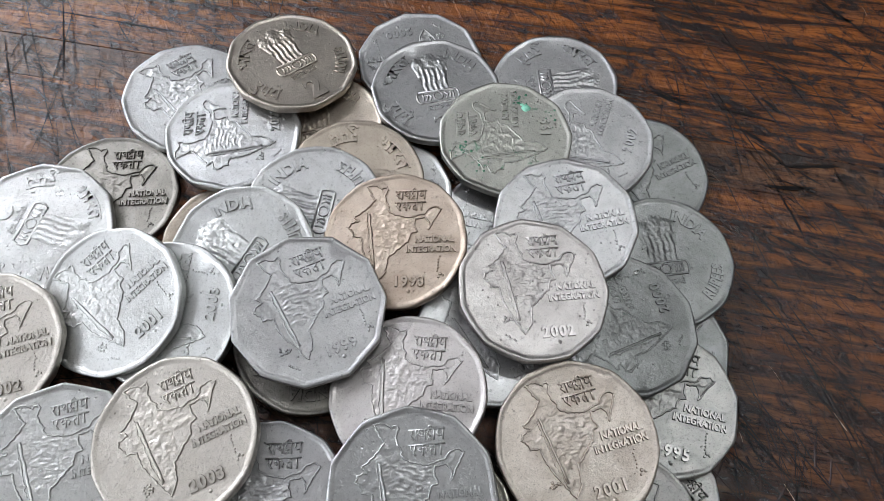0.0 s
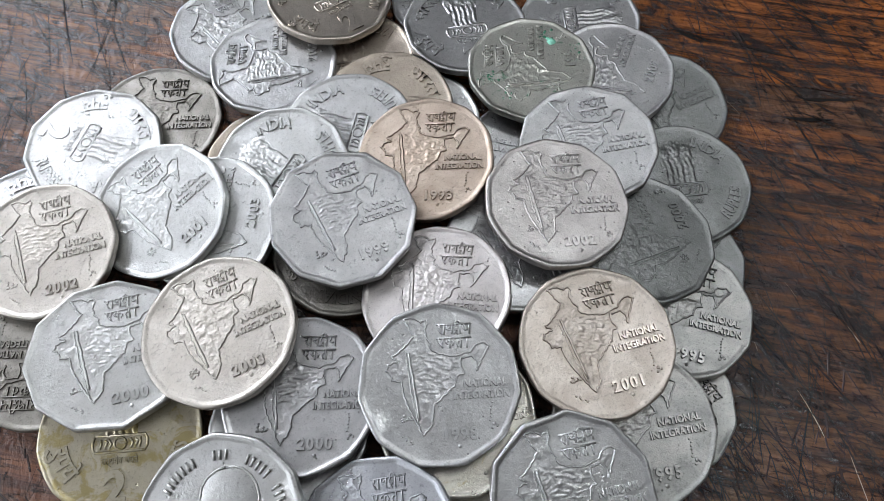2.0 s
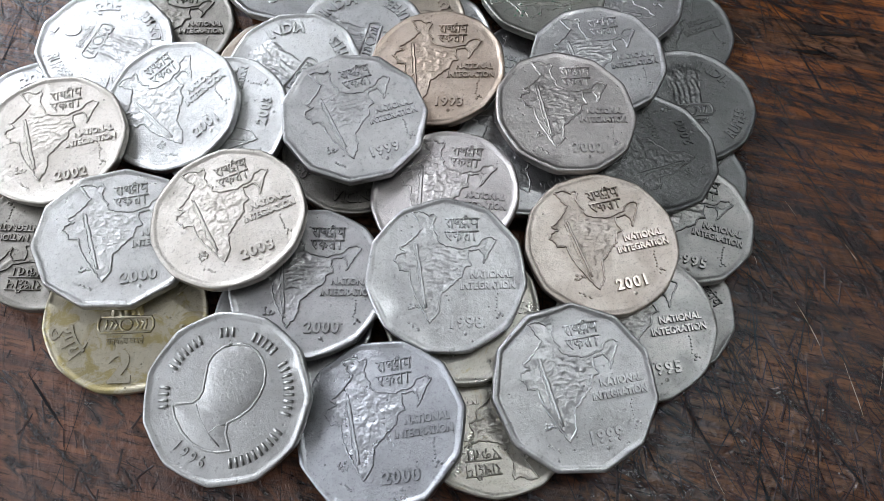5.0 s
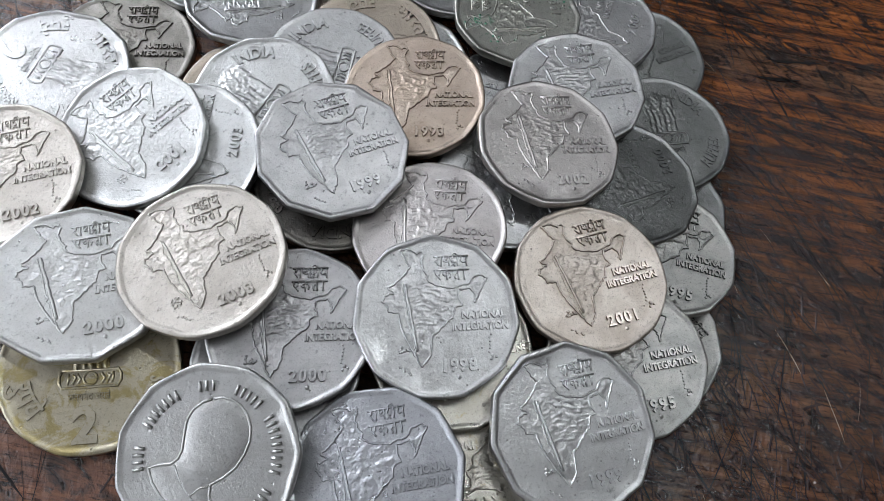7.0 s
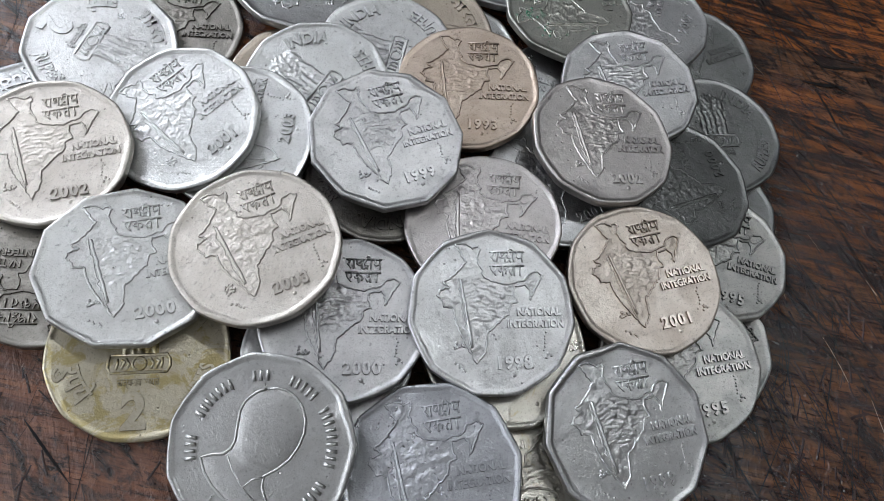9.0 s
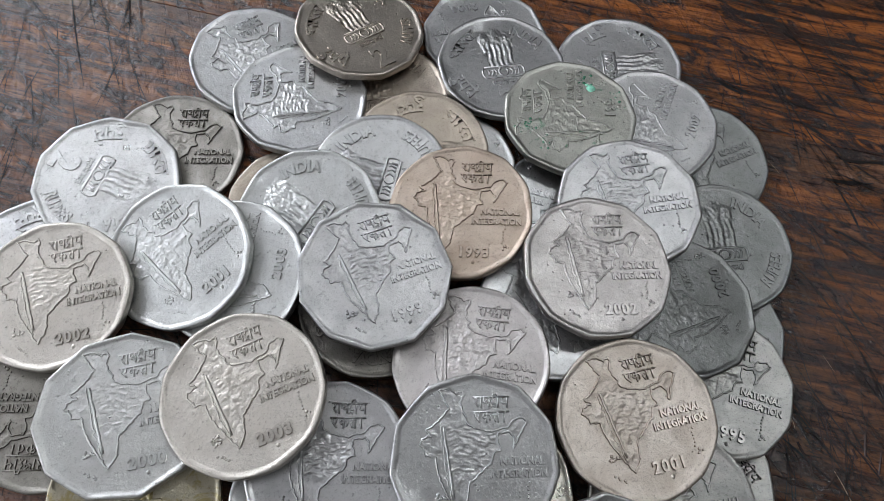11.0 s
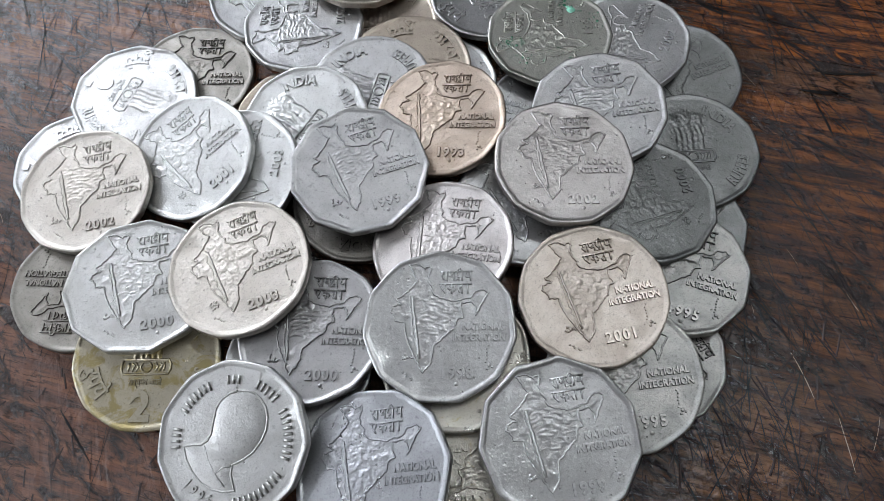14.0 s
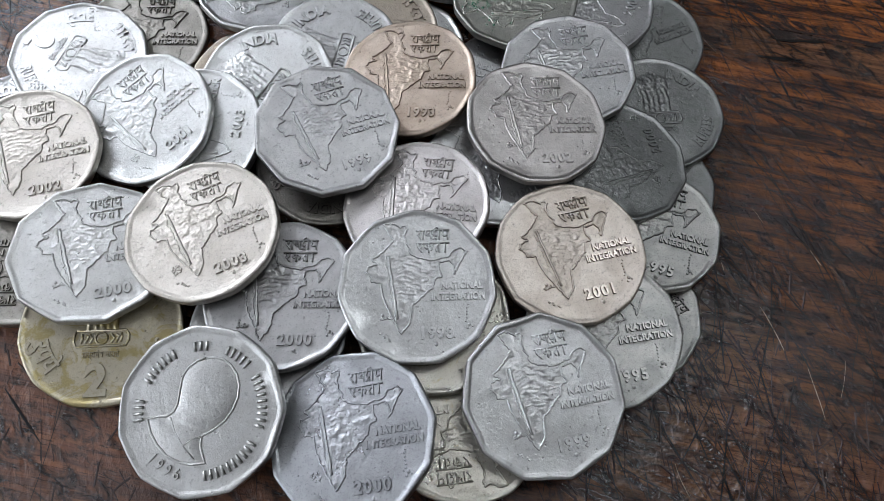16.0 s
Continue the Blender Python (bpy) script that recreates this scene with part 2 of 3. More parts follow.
GROOVE = plain("black_scratch_grime", (0.006, 0.005, 0.005), 0.6, 0.3, 300.0, 0.0001)
GROOVE.node_tree.nodes["Principled BSDF"].inputs["Specular IOR Level"].default_value = 0.15
SCUFF = plain("pale_scratch", (0.30, 0.20, 0.13), 0.45, 0.3, 300.0, 0.0001)
LIP = plain("glossy_varnish_lip", (0.030, 0.016, 0.013), 0.11, 0.3, 300.0, 0.0001)
MOSS = plain("dark_verdigris", (0.05, 0.22, 0.13), 0.8, 0.3, 1500.0, 0.0001)
VERDIGRIS = plain("mint_verdigris", (0.30, 0.72, 0.55), 0.8, 0.2, 1500.0, 0.00005)


# ---- building helpers ----
def mesh_of(name, bm, material, smooth=True, flank=None, flat=0.88):
    me = bpy.data.meshes.new(name)
    bmesh.ops.recalc_face_normals(bm, faces=bm.faces)
    if flank:
        for f in bm.faces:
            f.material_index = int(abs(f.normal.z) < flat)
    bm.to_mesh(me)
    bm.free()
    me.materials.append(material)
    if flank:
        me.materials.append(flank)
    if smooth:
        me.polygons.foreach_set("use_smooth", [True] * len(me.polygons))
    return me


def part(name, bm, material, parent, label="", smooth=False):
    ob = new(name, mesh_of(name, bm, material, smooth))
    ob.parent = parent
    return tagged(ob, label)


def box(bm, lo, hi):
    lo, hi = Vector(lo), Vector(hi)
    r = bmesh.ops.create_cube(bm, size=1)
    bmesh.ops.transform(bm, matrix=Matrix.LocRotScale((lo + hi) / 2, None, hi - lo), verts=r["verts"])
    return r["verts"]


def boxes(*pairs, bevel=0.0):
    bm = bmesh.new()
    for lo, hi in pairs:
        box(bm, lo, hi)
    if bevel:
        bmesh.ops.bevel(bm, geom=bm.edges[:], offset=bevel, segments=2, affect="EDGES", profile=0.5)
    return bm


# ---- unseen room added round the table ----
T = 0.15


def structure(name, bm, material, label, category):
    return tagged(new(name, mesh_of(name, bm, material, False)), label, category, "", "structure")


structure("floor", boxes(((XL - T, YB - T, ZF - 0.1), (XR + T, WALL_Y + T, ZF))), FLOOR, "plain grey cement floor of the room", "floor")
structure("ceiling", boxes(((XL - T, YB - T, ZC), (XR + T, WALL_Y + T, ZC + 0.1))), CEILING, "unseen ceiling, greyed to darken the reflections from overhead", "ceiling")
structure("wall_west", boxes(((XL - T, YB, ZF), (XL, WEST_Y[0], ZC)), ((XL - T, WEST_Y[1], ZF), (XL, WALL_Y, ZC)), ((XL - T, WEST_Y[0], WEST_Z[1]), (XL, WEST_Y[1], ZC)), ((XL - T, WEST_Y[0], ZF), (XL, WEST_Y[1], WEST_Z[0]))),
          PLASTER, "unseen off-white plaster wall, opened for the added west fill light", "wall")
structure("wall_east", boxes(((XR, YB, ZF), (XR + T, WALL_Y, ZC))), DARK_WALL, "unseen dark brown wall added to keep reflections on the right dark", "wall")
structure("wall_south", boxes(((XL - T, YB - T, ZF), (XR + T, YB, ZC))), PLASTER, "plain off-white painted plaster wall", "wall")
structure("wall_north", boxes(((XL - T, WALL_Y, ZF), (WIN_X[0], WALL_Y + T, ZC)), ((WIN_X[1], WALL_Y, ZF), (XR + T, WALL_Y + T, ZC)),
          ((WIN_X[0], WALL_Y, ZF), (WIN_X[1], WALL_Y + T, WIN_Z[0])), ((WIN_X[0], WALL_Y, WIN_Z[1]), (WIN_X[1], WALL_Y + T, ZC))),
          GREY_WALL, "unseen dark grey wall round the window opening, keeps reflections dark", "wall")
win = tagged(new("window_1"), "brown painted window frame in the wall", "window", "", "structure")
part("window_frame", boxes(((WIN_X[0], WALL_Y + 0.09, WIN_Z[0]), (WIN_X[0] + 0.04, WALL_Y + 0.13, WIN_Z[1])), ((WIN_X[1] - 0.04, WALL_Y + 0.09, WIN_Z[0]), (WIN_X[1], WALL_Y + 0.13, WIN_Z[1])),
     ((WIN_X[0] + 0.04, WALL_Y + 0.09, WIN_Z[0]), (WIN_X[1] - 0.04, WALL_Y + 0.13, WIN_Z[0] + 0.04)), ((WIN_X[0] + 0.04, WALL_Y + 0.09, WIN_Z[1] - 0.04), (WIN_X[1] - 0.04, WALL_Y + 0.13, WIN_Z[1]))), FRAME_PAINT, win)
lamp = tagged(new("ceiling_lamp"), "white enamelled batten lamp fixed under the ceiling", "lamp")
lamp.matrix_basis = pose(0.48, 0.66, 1.985, 0, 0, -27)
part("housing", boxes(((-0.57, -0.04, 0), (0.57, 0.04, ZC - 1.985)), bevel=0.008), LAMP_WHITE, lamp)

# ---- the table ----
SEAM = (0.0763, 0.0863)
table = tagged(new("wooden_table"), "old scratched dark-stained wooden table under the coins", "table")
table.matrix_basis = pose(0, 0, 0, 0, 0, -4.2)
GAP = 0.00002


def plank(y0, y1, material, z=0.0, label=""):
    bm = boxes(((-0.75, y0 + GAP, -0.028), (0.75, y1 - GAP, z)), bevel=0.00011)
    return part("plank", bm, material, table, label)


plank(-0.34, -0.125, WOOD)
plank(-0.125, SEAM[0], WOOD)
plank(*SEAM, STRIP, -0.0001, "narrow paler brown plank")
plank(SEAM[1], 0.30, WOOD)
plank(0.30, 0.50, WOOD)
for sx in (-0.66, 0.66):
    for y in (-0.28, 0.44):
        part("leg", boxes(((sx - 0.03, y - 0.03, ZF), (sx + 0.03, y + 0.03, -0.028)), bevel=0.003), WOOD, table)


def ribbons(specs):
    """Thin scored lines that lie in the tabletop: start, heading, length, width, wander."""
    bm = bmesh.new()
    for x, y, heading, length, width, wander in specs:
        steps = max(4, int(length / 0.0025))
        a, rows = heading, []
        bend = random.uniform(-1, 1) * wander
        for i in range(steps + 1):
            w = width * (0.25 + 0.75 * math.sin(math.pi * min(1, max(0.02, i / steps))) ** 0.5) * random.uniform(0.6, 1.25)
            side = Vector((-math.sin(a), math.cos(a), 0)) * w / 2
            p = Vector((x, y, 0.00003))
            rows.append((bm.verts.new(p + side), bm.verts.new(p - side)))
            a += bend / steps + random.gauss(0, wander * 0.08)
            x, y = x + math.cos(a) * length / steps, y + math.sin(a) * length / steps
        for (p, q), (r, s) in zip(rows, rows[1:]):
            bm.faces.new((p, q, s, r))
    return bm


def burrs(specs):
    """Lifted, glossy lips added among the scratches to catch glints."""
    bm = bmesh.new()
    for x, y, heading, length, width, wander in specs:
        steps, a, rows = max(3, int(length / 0.003)), heading, []
        for i in range(steps + 1):
            side = Vector((-math.sin(a), math.cos(a), 0))
            p, h = Vector((x, y, 0.00001)) + side * width * 0.5, width * random.uniform(0.1, 0.55)
            rows.append([bm.verts.new(p + side * k + Vector((0, 0, z))) for k, z in ((0, 0), (width * 0.35, h), (width * 0.9, 0))])
            a += random.gauss(0, wander * 0.1)
            x, y = x + math.cos(a) * length / steps, y + math.sin(a) * length / steps
        for p, q in zip(rows, rows[1:]):
            for k in range(2):
                bm.faces.new((p[k], p[k + 1], q[k + 1], q[k]))
    return bm


rnd = random.Random(11)


def scores(n, area, lengths, widths, heading, spread, wander):
    out = []
    for _ in range(n):
        x, y = rnd.uniform(area[0], area[1]), rnd.uniform(area[2], area[3])
        out.append((x, y, radians(rnd.gauss(heading, spread)), rnd.uniform(*lengths), rnd.uniform(*widths), wander))
    return out


random.seed(5)
FIELD = (-0.16, 0.16, -0.09, 0.20)
marks = scores(360, FIELD, (0.004, 0.030), (0.00005, 0.00018), -62, 13, 0.3)
marks += scores(260, FIELD, (0.003, 0.018), (0.00005, 0.00016), -96, 14, 0.3)
marks += scores(160, FIELD, (0.002, 0.014), (0.00005, 0.00018), -25, 18, 0.3)
marks += scores(240, (0.02, 0.080, -0.055, 0.035), (0.003, 0.016), (0.00006, 0.00024), -68, 24, 0.5)
marks += scores(80, (0.025, 0.090, -0.050, 0.050), (0.008, 0.030), (0.00010, 0.00034), -58, 9, 0.2) + scores(50, (0.025, 0.090, -0.050, 0.050), (0.006, 0.022), (0.00008, 0.00028), -98, 9, 0.2)
marks += scores(60, (0.03, 0.12, 0.05, 0.14), (0.004, 0.012), (0.0003, 0.0009), -25, 16, 0.4) + scores(60, (0.03, 0.12, 0.03, 0.14), (0.010, 0.040), (0.00010, 0.00030), -60, 8, 0.2)
marks += [(0.0444, 0.0268, radians(-34), 0.022, 0.0004, 0.15), (0.047, 0.0607, radians(-47), 0.027, 0.0003, 0.15), (-0.0662, -0.0215, radians(-37), 0.012, 0.0004, 0.1),
          (-0.104, 0.094, radians(-3), 0.036, 0.0003, 0.1), (-0.107, 0.085, radians(-62), 0.026, 0.0003, 0.1)]
marks += scores(90, (-0.14, -0.05, 0.05, 0.15), (0.006, 0.030), (0.00008, 0.00026), -60, 10, 0.2) + scores(60, (-0.14, -0.05, 0.05, 0.15), (0.004, 0.022), (0.00008, 0.00022), -88, 8, 0.2)
lips = scores(240, (0.025, 0.075, -0.045, 0.030), (0.001, 0.005), (0.00022, 0.00055), -66, 34, 0.8) + scores(260, (-0.115, -0.030, -0.060, 0.005), (0.001, 0.004), (0.00015, 0.00042), -60, 40, 0.8)
lips += scores(330, (0.02, 0.080, -0.055, 0.035), (0.002, 0.010), (0.00010, 0.00030), -66, 30, 0.6) + scores(160, FIELD, (0.002, 0.010), (0.00008, 0.00022), -62, 30, 0.6)
tagged(part("scratch_lip", burrs(lips), LIP, table, "glossy raised lips added among the scratches to catch glints", True), kind="stuff")
grooves = part("scratch_groove", ribbons(marks), GROOVE, table, "black grime-filled knife scratches")
tagged(grooves, kind="stuff")
pale = scores(60, FIELD, (0.001, 0.007), (0.00005, 0.00012), -65, 25, 0.5) + [(0.0575, 0.0205, radians(-52), 0.009, 0.00016, 0.3), (0.0665, 0.034, radians(-58), 0.0035, 0.00022, 0.1), (0.066, 0.011, radians(-70), 0.009, 0.00014, 0.4)]
tagged(part("scuff", ribbons(pale), SCUFF, table, "pale fresh scratches"), kind="stuff")

# ---- coin relief ----
R, THICK, FIELD_DEPTH = 0.0130, 0.00175, 0.00020
MM = 0.001


def ridge(bm, points, width, height, closed=False):
    """A raised round-backed line along points, in millimetres on the coin's field."""
    pts = [Vector((x, y)) for x, y in points]
    if closed:
        pts.append(pts[0])
    rows = []
    for i, p in enumerate(pts):
        a, b = pts[max(0, i - 1)], pts[min(len(pts) - 1, i + 1)]
        if closed and i in (0, len(pts) - 1):
            a, b = pts[-2], pts[1]
        d = (b - a)
        d = d.normalized() if d.length > 1e-6 else Vector((1, 0))
        s = Vector((-d.y, d.x))
        rows.append([bm.verts.new(((p.x + s.x * k * width / 2) * MM, (p.y + s.y * k * width / 2) * MM, h * height * MM)) for k, h in ((-1, -0.25), (-0.6, 0.85), (0, 1), (0.6, 0.85), (1, -0.25))])
    for r, s in zip(rows, rows[1:]):
        for k in range(4):
            bm.faces.new((r[k], r[k + 1], s[k + 1], s[k]))
    for r in (rows[0], rows[-1]):
        bm.faces.new(r)


def rough_line(points, step, jitter, rng):
    """The same line with more points and an uneven hand."""
    out = []
    for (ax, ay), (bx, by) in zip(points, points[1:]):
        n = max(1, int(math.hypot(bx - ax, by - ay) / step))
        for i in range(n):
            out.append((ax + (bx - ax) * i / n + rng.gauss(0, jitter), ay + (by - ay) * i / n + rng.gauss(0, jitter)))
    return out + [points[-1]]


COAST = [(-5.4, 10.6), (-4.2, 10.8), (-3.2, 10.5), (-2.6, 10.0), (-1.6, 10.4), (-1.5, 9.5), (-2.0, 8.6), (-1.7, 7.1), (-1.1, 6.4), (-1.2, 5.6), (0.0, 4.8), (1.2, 4.5), (2.9, 4.2), (3.6, 4.5),
         (5.4, 4.8), (6.2, 5.9), (7.6, 6.2), (8.5, 5.6), (7.7, 4.7), (7.0, 3.4), (6.1, 1.7), (6.2, 3.1), (5.6, 4.1), (4.6, 4.0), (3.7, 3.8), (3.6, 2.5), (4.1, 1.4), (3.0, 1.1), (2.5, -0.5), (1.0, -1.7),
         (-0.2, -2.8), (-1.0, -3.4), (-1.2, -4.9), (-1.5, -6.4), (-2.8, -8.0), (-3.4, -7.0), (-5.2, -3.2), (-5.7, -1.8), (-5.9, 0.4), (-6.6, 0.7), (-7.5, 0.7), (-7.6, 1.5), (-8.4, 2.4), (-8.0, 3.3), (-6.5, 3.7),
         (-7.5, 4.6), (-6.7, 4.9), (-5.6, 5.8), (-4.4, 7.1), (-3.7, 7.9), (-4.5, 8.8), (-4.7, 9.5), (-5.0, 10.1)]


def in_shape(x, y, shape):
    hit = False
    for (ax, ay), (bx, by) in zip(shape, shape[1:] + shape[:1]):
        if (ay > y) != (by > y) and x < (bx - ax) * (y - ay) / (by - ay) + ax:
            hit = not hit
    return hit


def height_field(bm, shape, step, height):
    """One raised sheet inside an outline; height(x, y) in millimetres."""
    xs, ys = [p[0] for p in shape], [p[1] for p in shape]
    grid = {}
    for i in range(int((max(xs) - min(xs)) / step) + 2):
        for j in range(int((max(ys) - min(ys)) / step) + 2):
            x, y = min(xs) + i * step, min(ys) + j * step
            if in_shape(x, y, shape):
                grid[i, j] = bm.verts.new((x * MM, y * MM, height(x, y) * MM))
    for i, j in list(grid):
        quad = [grid.get(k) for k in ((i, j), (i + 1, j), (i + 1, j + 1), (i, j + 1))]
        if all(quad):
            bm.faces.new(quad)


def blob(bm, x, y, r, h):
    rows = [[bm.verts.new(((x + r * f * math.cos(a)) * MM, (y + r * f * math.sin(a)) * MM, h * g * MM)) for a in [k * math.tau / 8 for k in range(8)]] for f, g in ((1, -0.3), (0.6, 0.75))]
    tip = bm.verts.new((x * MM, y * MM, h * MM))
    for k in range(8):
        bm.faces.new((rows[0][k], rows[0][(k + 1) % 8], rows[1][(k + 1) % 8], rows[1][k]))
        bm.faces.new((rows[1][k], rows[1][(k + 1) % 8], tip))


def map_relief(seed):
    """The map with its coast line, the flag staff, hills and the flag's ripples inside, islands as dots."""
    rng = random.Random(seed)
    bm = bmesh.new()
    hills, ripples = ((0.13, 0.17), (0.20, 0.10), (0.10, 0.22))[seed]

    def ground(x, y):
        h = 0.03 + hills * max(-0.25, noise.noise((x * 0.85, y * 0.85, seed))) + 0.5 * hills * noise.noise((x * 2.1, y * 2.1, seed + 7))
        if -4.4 < x < 3.2 and -1.6 < y < 5.2:
            h += ripples * max(-0.2, noise.noise((x * 0.9, (y + 0.35 * math.sin(0.9 * x)) * 2.6, seed + 3)))
        return h

    height_field(bm, COAST, 0.17, ground)
    ridge(bm, rough_line(COAST + COAST[:1], 0.30, 0.07, rng), 0.36, 0.27)
    ridge(bm, rough_line([(-4.7, 5.0), (-3.35, -5.6)], 0.9, 0.03, rng), 0.50, 0.30)
    ridge(bm, rough_line([(-4.95, 5.1), (-5.0, 3.0), (-4.3, -3.0), (-3.4, -6.4)], 0.5, 0.10, rng), 0.26, 0.17)
    for k in range(6):
        blob(bm, 8.1 + rng.gauss(0, 0.08) - 0.05 * k, -3.4 - 0.55 * k, 0.19, 0.2)
    for x, y, r in ((8.3, -6.7, 0.36), (8.0, -7.3, 0.26), (8.8, -7.0, 0.24)):
        blob(bm, x, y, r, 0.2)
    for k in range(11):
        blob(bm, -6.0 + rng.gauss(0, 0.55), -5.5 + rng.gauss(0, 0.45), rng.uniform(0.18, 0.32), 0.2)
    for k in range(5):
        blob(bm, -6.0 + 0.3 * k + rng.gauss(0, 0.15), -7.9 - 0.3 * k, 0.24, 0.15)
    blob(bm, 2.8, -9.8, 0.40, 0.2)
    return bm


SCRIPT_TOP = [[(0, 1), (4.2, 1)], [(0.2, 1), (0.46, 0.86), (0.4, 0.66), (0.18, 0.56), (0.62, 0.08)], [(0.9, 1), (0.9, 0)], [(1.25, 1), (1.25, 0.55), (1.5, 0.42), (1.85, 0.5)], [(1.3, 0.5), (1.8, 0.9)], [(1.85, 1), (1.85, 0.05)],
              [(2.3, 1), (2.3, 0.82), (2.12, 0.6), (2.3, 0.36), (2.62, 0.38)], [(2.1, 0.0), (2.32, 0.26), (2.56, 0.0)], [(2.9, 1), (2.9, 0)], [(2.3, 1.02), (2.42, 1.3), (2.7, 1.34), (2.9, 1.0)],
              [(3.3, 1), (3.42, 0.76), (3.3, 0.52), (3.5, 0.36), (3.95, 0.48)], [(3.95, 1), (3.95, 0)]]
SCRIPT_LOW = [[(0, 1), (4.2, 1)], [(0.25, 1), (0.25, 0.62), (0.42, 0.4), (0.66, 0.52), (0.8, 1)], [(0.45, 0.42), (0.78, 0.05)], [(1.6, 1), (1.6, 0)], [(1.6, 0.7), (1.3, 0.8), (1.12, 0.58), (1.3, 0.4), (1.6, 0.56)],
              [(1.6, 0.7), (1.9, 0.76), (2.08, 0.5), (1.92, 0.2)], [(2.95, 1), (2.95, 0)], [(2.95, 0.66), (2.6, 0.64), (2.44, 0.4), (2.66, 0.06)], [(3.65, 1), (3.65, 0)]]


def motto_script(height):
    bm = bmesh.new()
    for strokes, x0, y0 in ((SCRIPT_TOP, 0.0, 7.75), (SCRIPT_LOW, -0.1, 5.5)):
        for line in strokes:
            ridge(bm, [(x0 + 1.34 * x, y0 + 1.65 * y) for x, y in line], 0.31, height)
    return bm


def lettering(text, size, place, squeeze=0.78, bold=0.020, height=0.26):
    """Raised letters in the built-in font; place turns a point of the line into a point of the coin, all in millimetres."""
    data = bpy.data.curves.new("text", "FONT")
    data.body, data.align_x, data.size, data.resolution_u = text, "CENTER", size, 4
    data.extrude, data.bevel_depth, data.bevel_resolution, data.offset = height * 0.84, 0.036, 0, bold * size - 0.03
    ob = new("text", data)
    bpy.context.view_layer.update()
    me = bpy.data.meshes.new_from_object(ob.evaluated_get(bpy.context.evaluated_depsgraph_get()))
    bpy.data.objects.remove(ob)
    bm = bmesh.new()
    bm.from_mesh(me)
    bpy.data.meshes.remove(me)
    for v in bm.verts:
        x, y = place(v.co.x * squeeze, v.co.y)
        v.co = (x * MM, y * MM, (v.co.z * 0.9) * MM)
    return bm


def line_at(cx, cy, turn=0.0):
    c, s = math.cos(radians(turn)), math.sin(radians(turn))
    return lambda x, y: (cx + x * c - y * s, cy + x * s + y * c)


def arc_at(radius, degrees):
    """Letters along a circle, read clockwise, their middle at that bearing."""
    def place(x, y):
        a = radians(degrees) - x / radius
        return (radius + y) * math.cos(a), (radius + y) * math.sin(a)
    return place


def arc_under(radius, degrees):
    """Letters along the foot of a circle, read counter-clockwise."""
    def place(x, y):
        a = radians(degrees) + x / radius
        return (radius - y) * math.cos(a), (radius - y) * math.sin(a)
    return place


def emblem_relief(seed):
    """A pillar capital as plain forms: three upright masses side by side, fluted below."""
    bm = bmesh.new()
    shape = [(-2.7, -0.4), (2.7, -0.4), (2.9, 2.6), (3.5, 5.2), (3.9, 6.8), (3.5, 8.2), (2.4, 8.6), (1.5, 8.9), (0.7, 9.5), (-0.7, 9.5), (-1.5, 8.9), (-2.4, 8.6), (-3.5, 8.2), (-3.9, 6.8), (-3.5, 5.2), (-2.9, 2.6)]

    def mass(x, y):
        tall = max(math.exp(-((x - c) / 1.15) ** 2) * math.exp(-(max(0.0, y - top) / 1.1) ** 2) for c, top in ((-2.1, 6.2), (0.0, 6.6), (2.1, 6.2)))
        knob = max(math.exp(-((x - c) / 1.2) ** 2 - ((y - t) / 1.2) ** 2) for c, t in ((-2.6, 7.2), (0.0, 7.9), (2.6, 7.2)))
        flute = 0.07 * math.sin(6.0 * x + 0.7 * math.sin(1.3 * y + seed)) * min(1.0, max(0.0, 5.8 - y)) + 0.10 * noise.noise((2.0 * x, 1.2 * y, seed)) + 0.06 * noise.noise((4.5 * x, 2.5 * y, seed))
        return 0.05 + 0.17 * tall + 0.16 * knob + flute

    height_field(bm, shape, 0.16, mass)
    return bm


def drum_relief():
    """The outline of the drum under the capital."""
    bm = bmesh.new()
    drum = [(-3.9, -0.4), (3.9, -0.4), (4.3, -1.2), (4.3, -2.2), (3.9, -3.0), (-3.9, -3.0), (-4.3, -2.2), (-4.3, -1.2)]
    ridge(bm, drum, 0.50, 0.26, True)
    return bm


def wheel_relief():
    bm = bmesh.new()
    ridge(bm, [(0.95 * math.cos(a), -1.7 + 0.95 * math.sin(a)) for a in [k * math.tau / 14 for k in range(14)]], 0.40, 0.24, True)
    return bm


def figure_relief(x):
    """One of the small upright figures on the drum."""
    bm = bmesh.new()
    ridge(bm, rough_line([(x, -0.9), (x + 0.25, -1.7), (x - 0.1, -2.5)], 0.5, 0.1, random.Random(int(10 * x))), 0.45, 0.2)
    return bm


BUST = [(-2.4, 7.5), (-1.2, 8.1), (0.2, 8.3), (1.7, 7.9), (3.1, 7.0), (4.2, 5.6), (4.8, 3.8), (4.8, 1.9), (4.3, -0.2), (3.2, -2.0), (1.9, -3.4), (2.3, -4.8), (3.2, -5.9), (4.1, -6.8), (2.2, -7.8), (0.2, -8.2),
        (-2.0, -8.0), (-4.1, -7.1), (-5.9, -5.8), (-7.2, -4.2), (-5.9, -3.3), (-4.5, -2.7), (-3.8, -1.7), (-3.7, -0.5), (-4.3, 1.6), (-4.8, 3.6), (-4.5, 5.2), (-3.6, 6.6)]


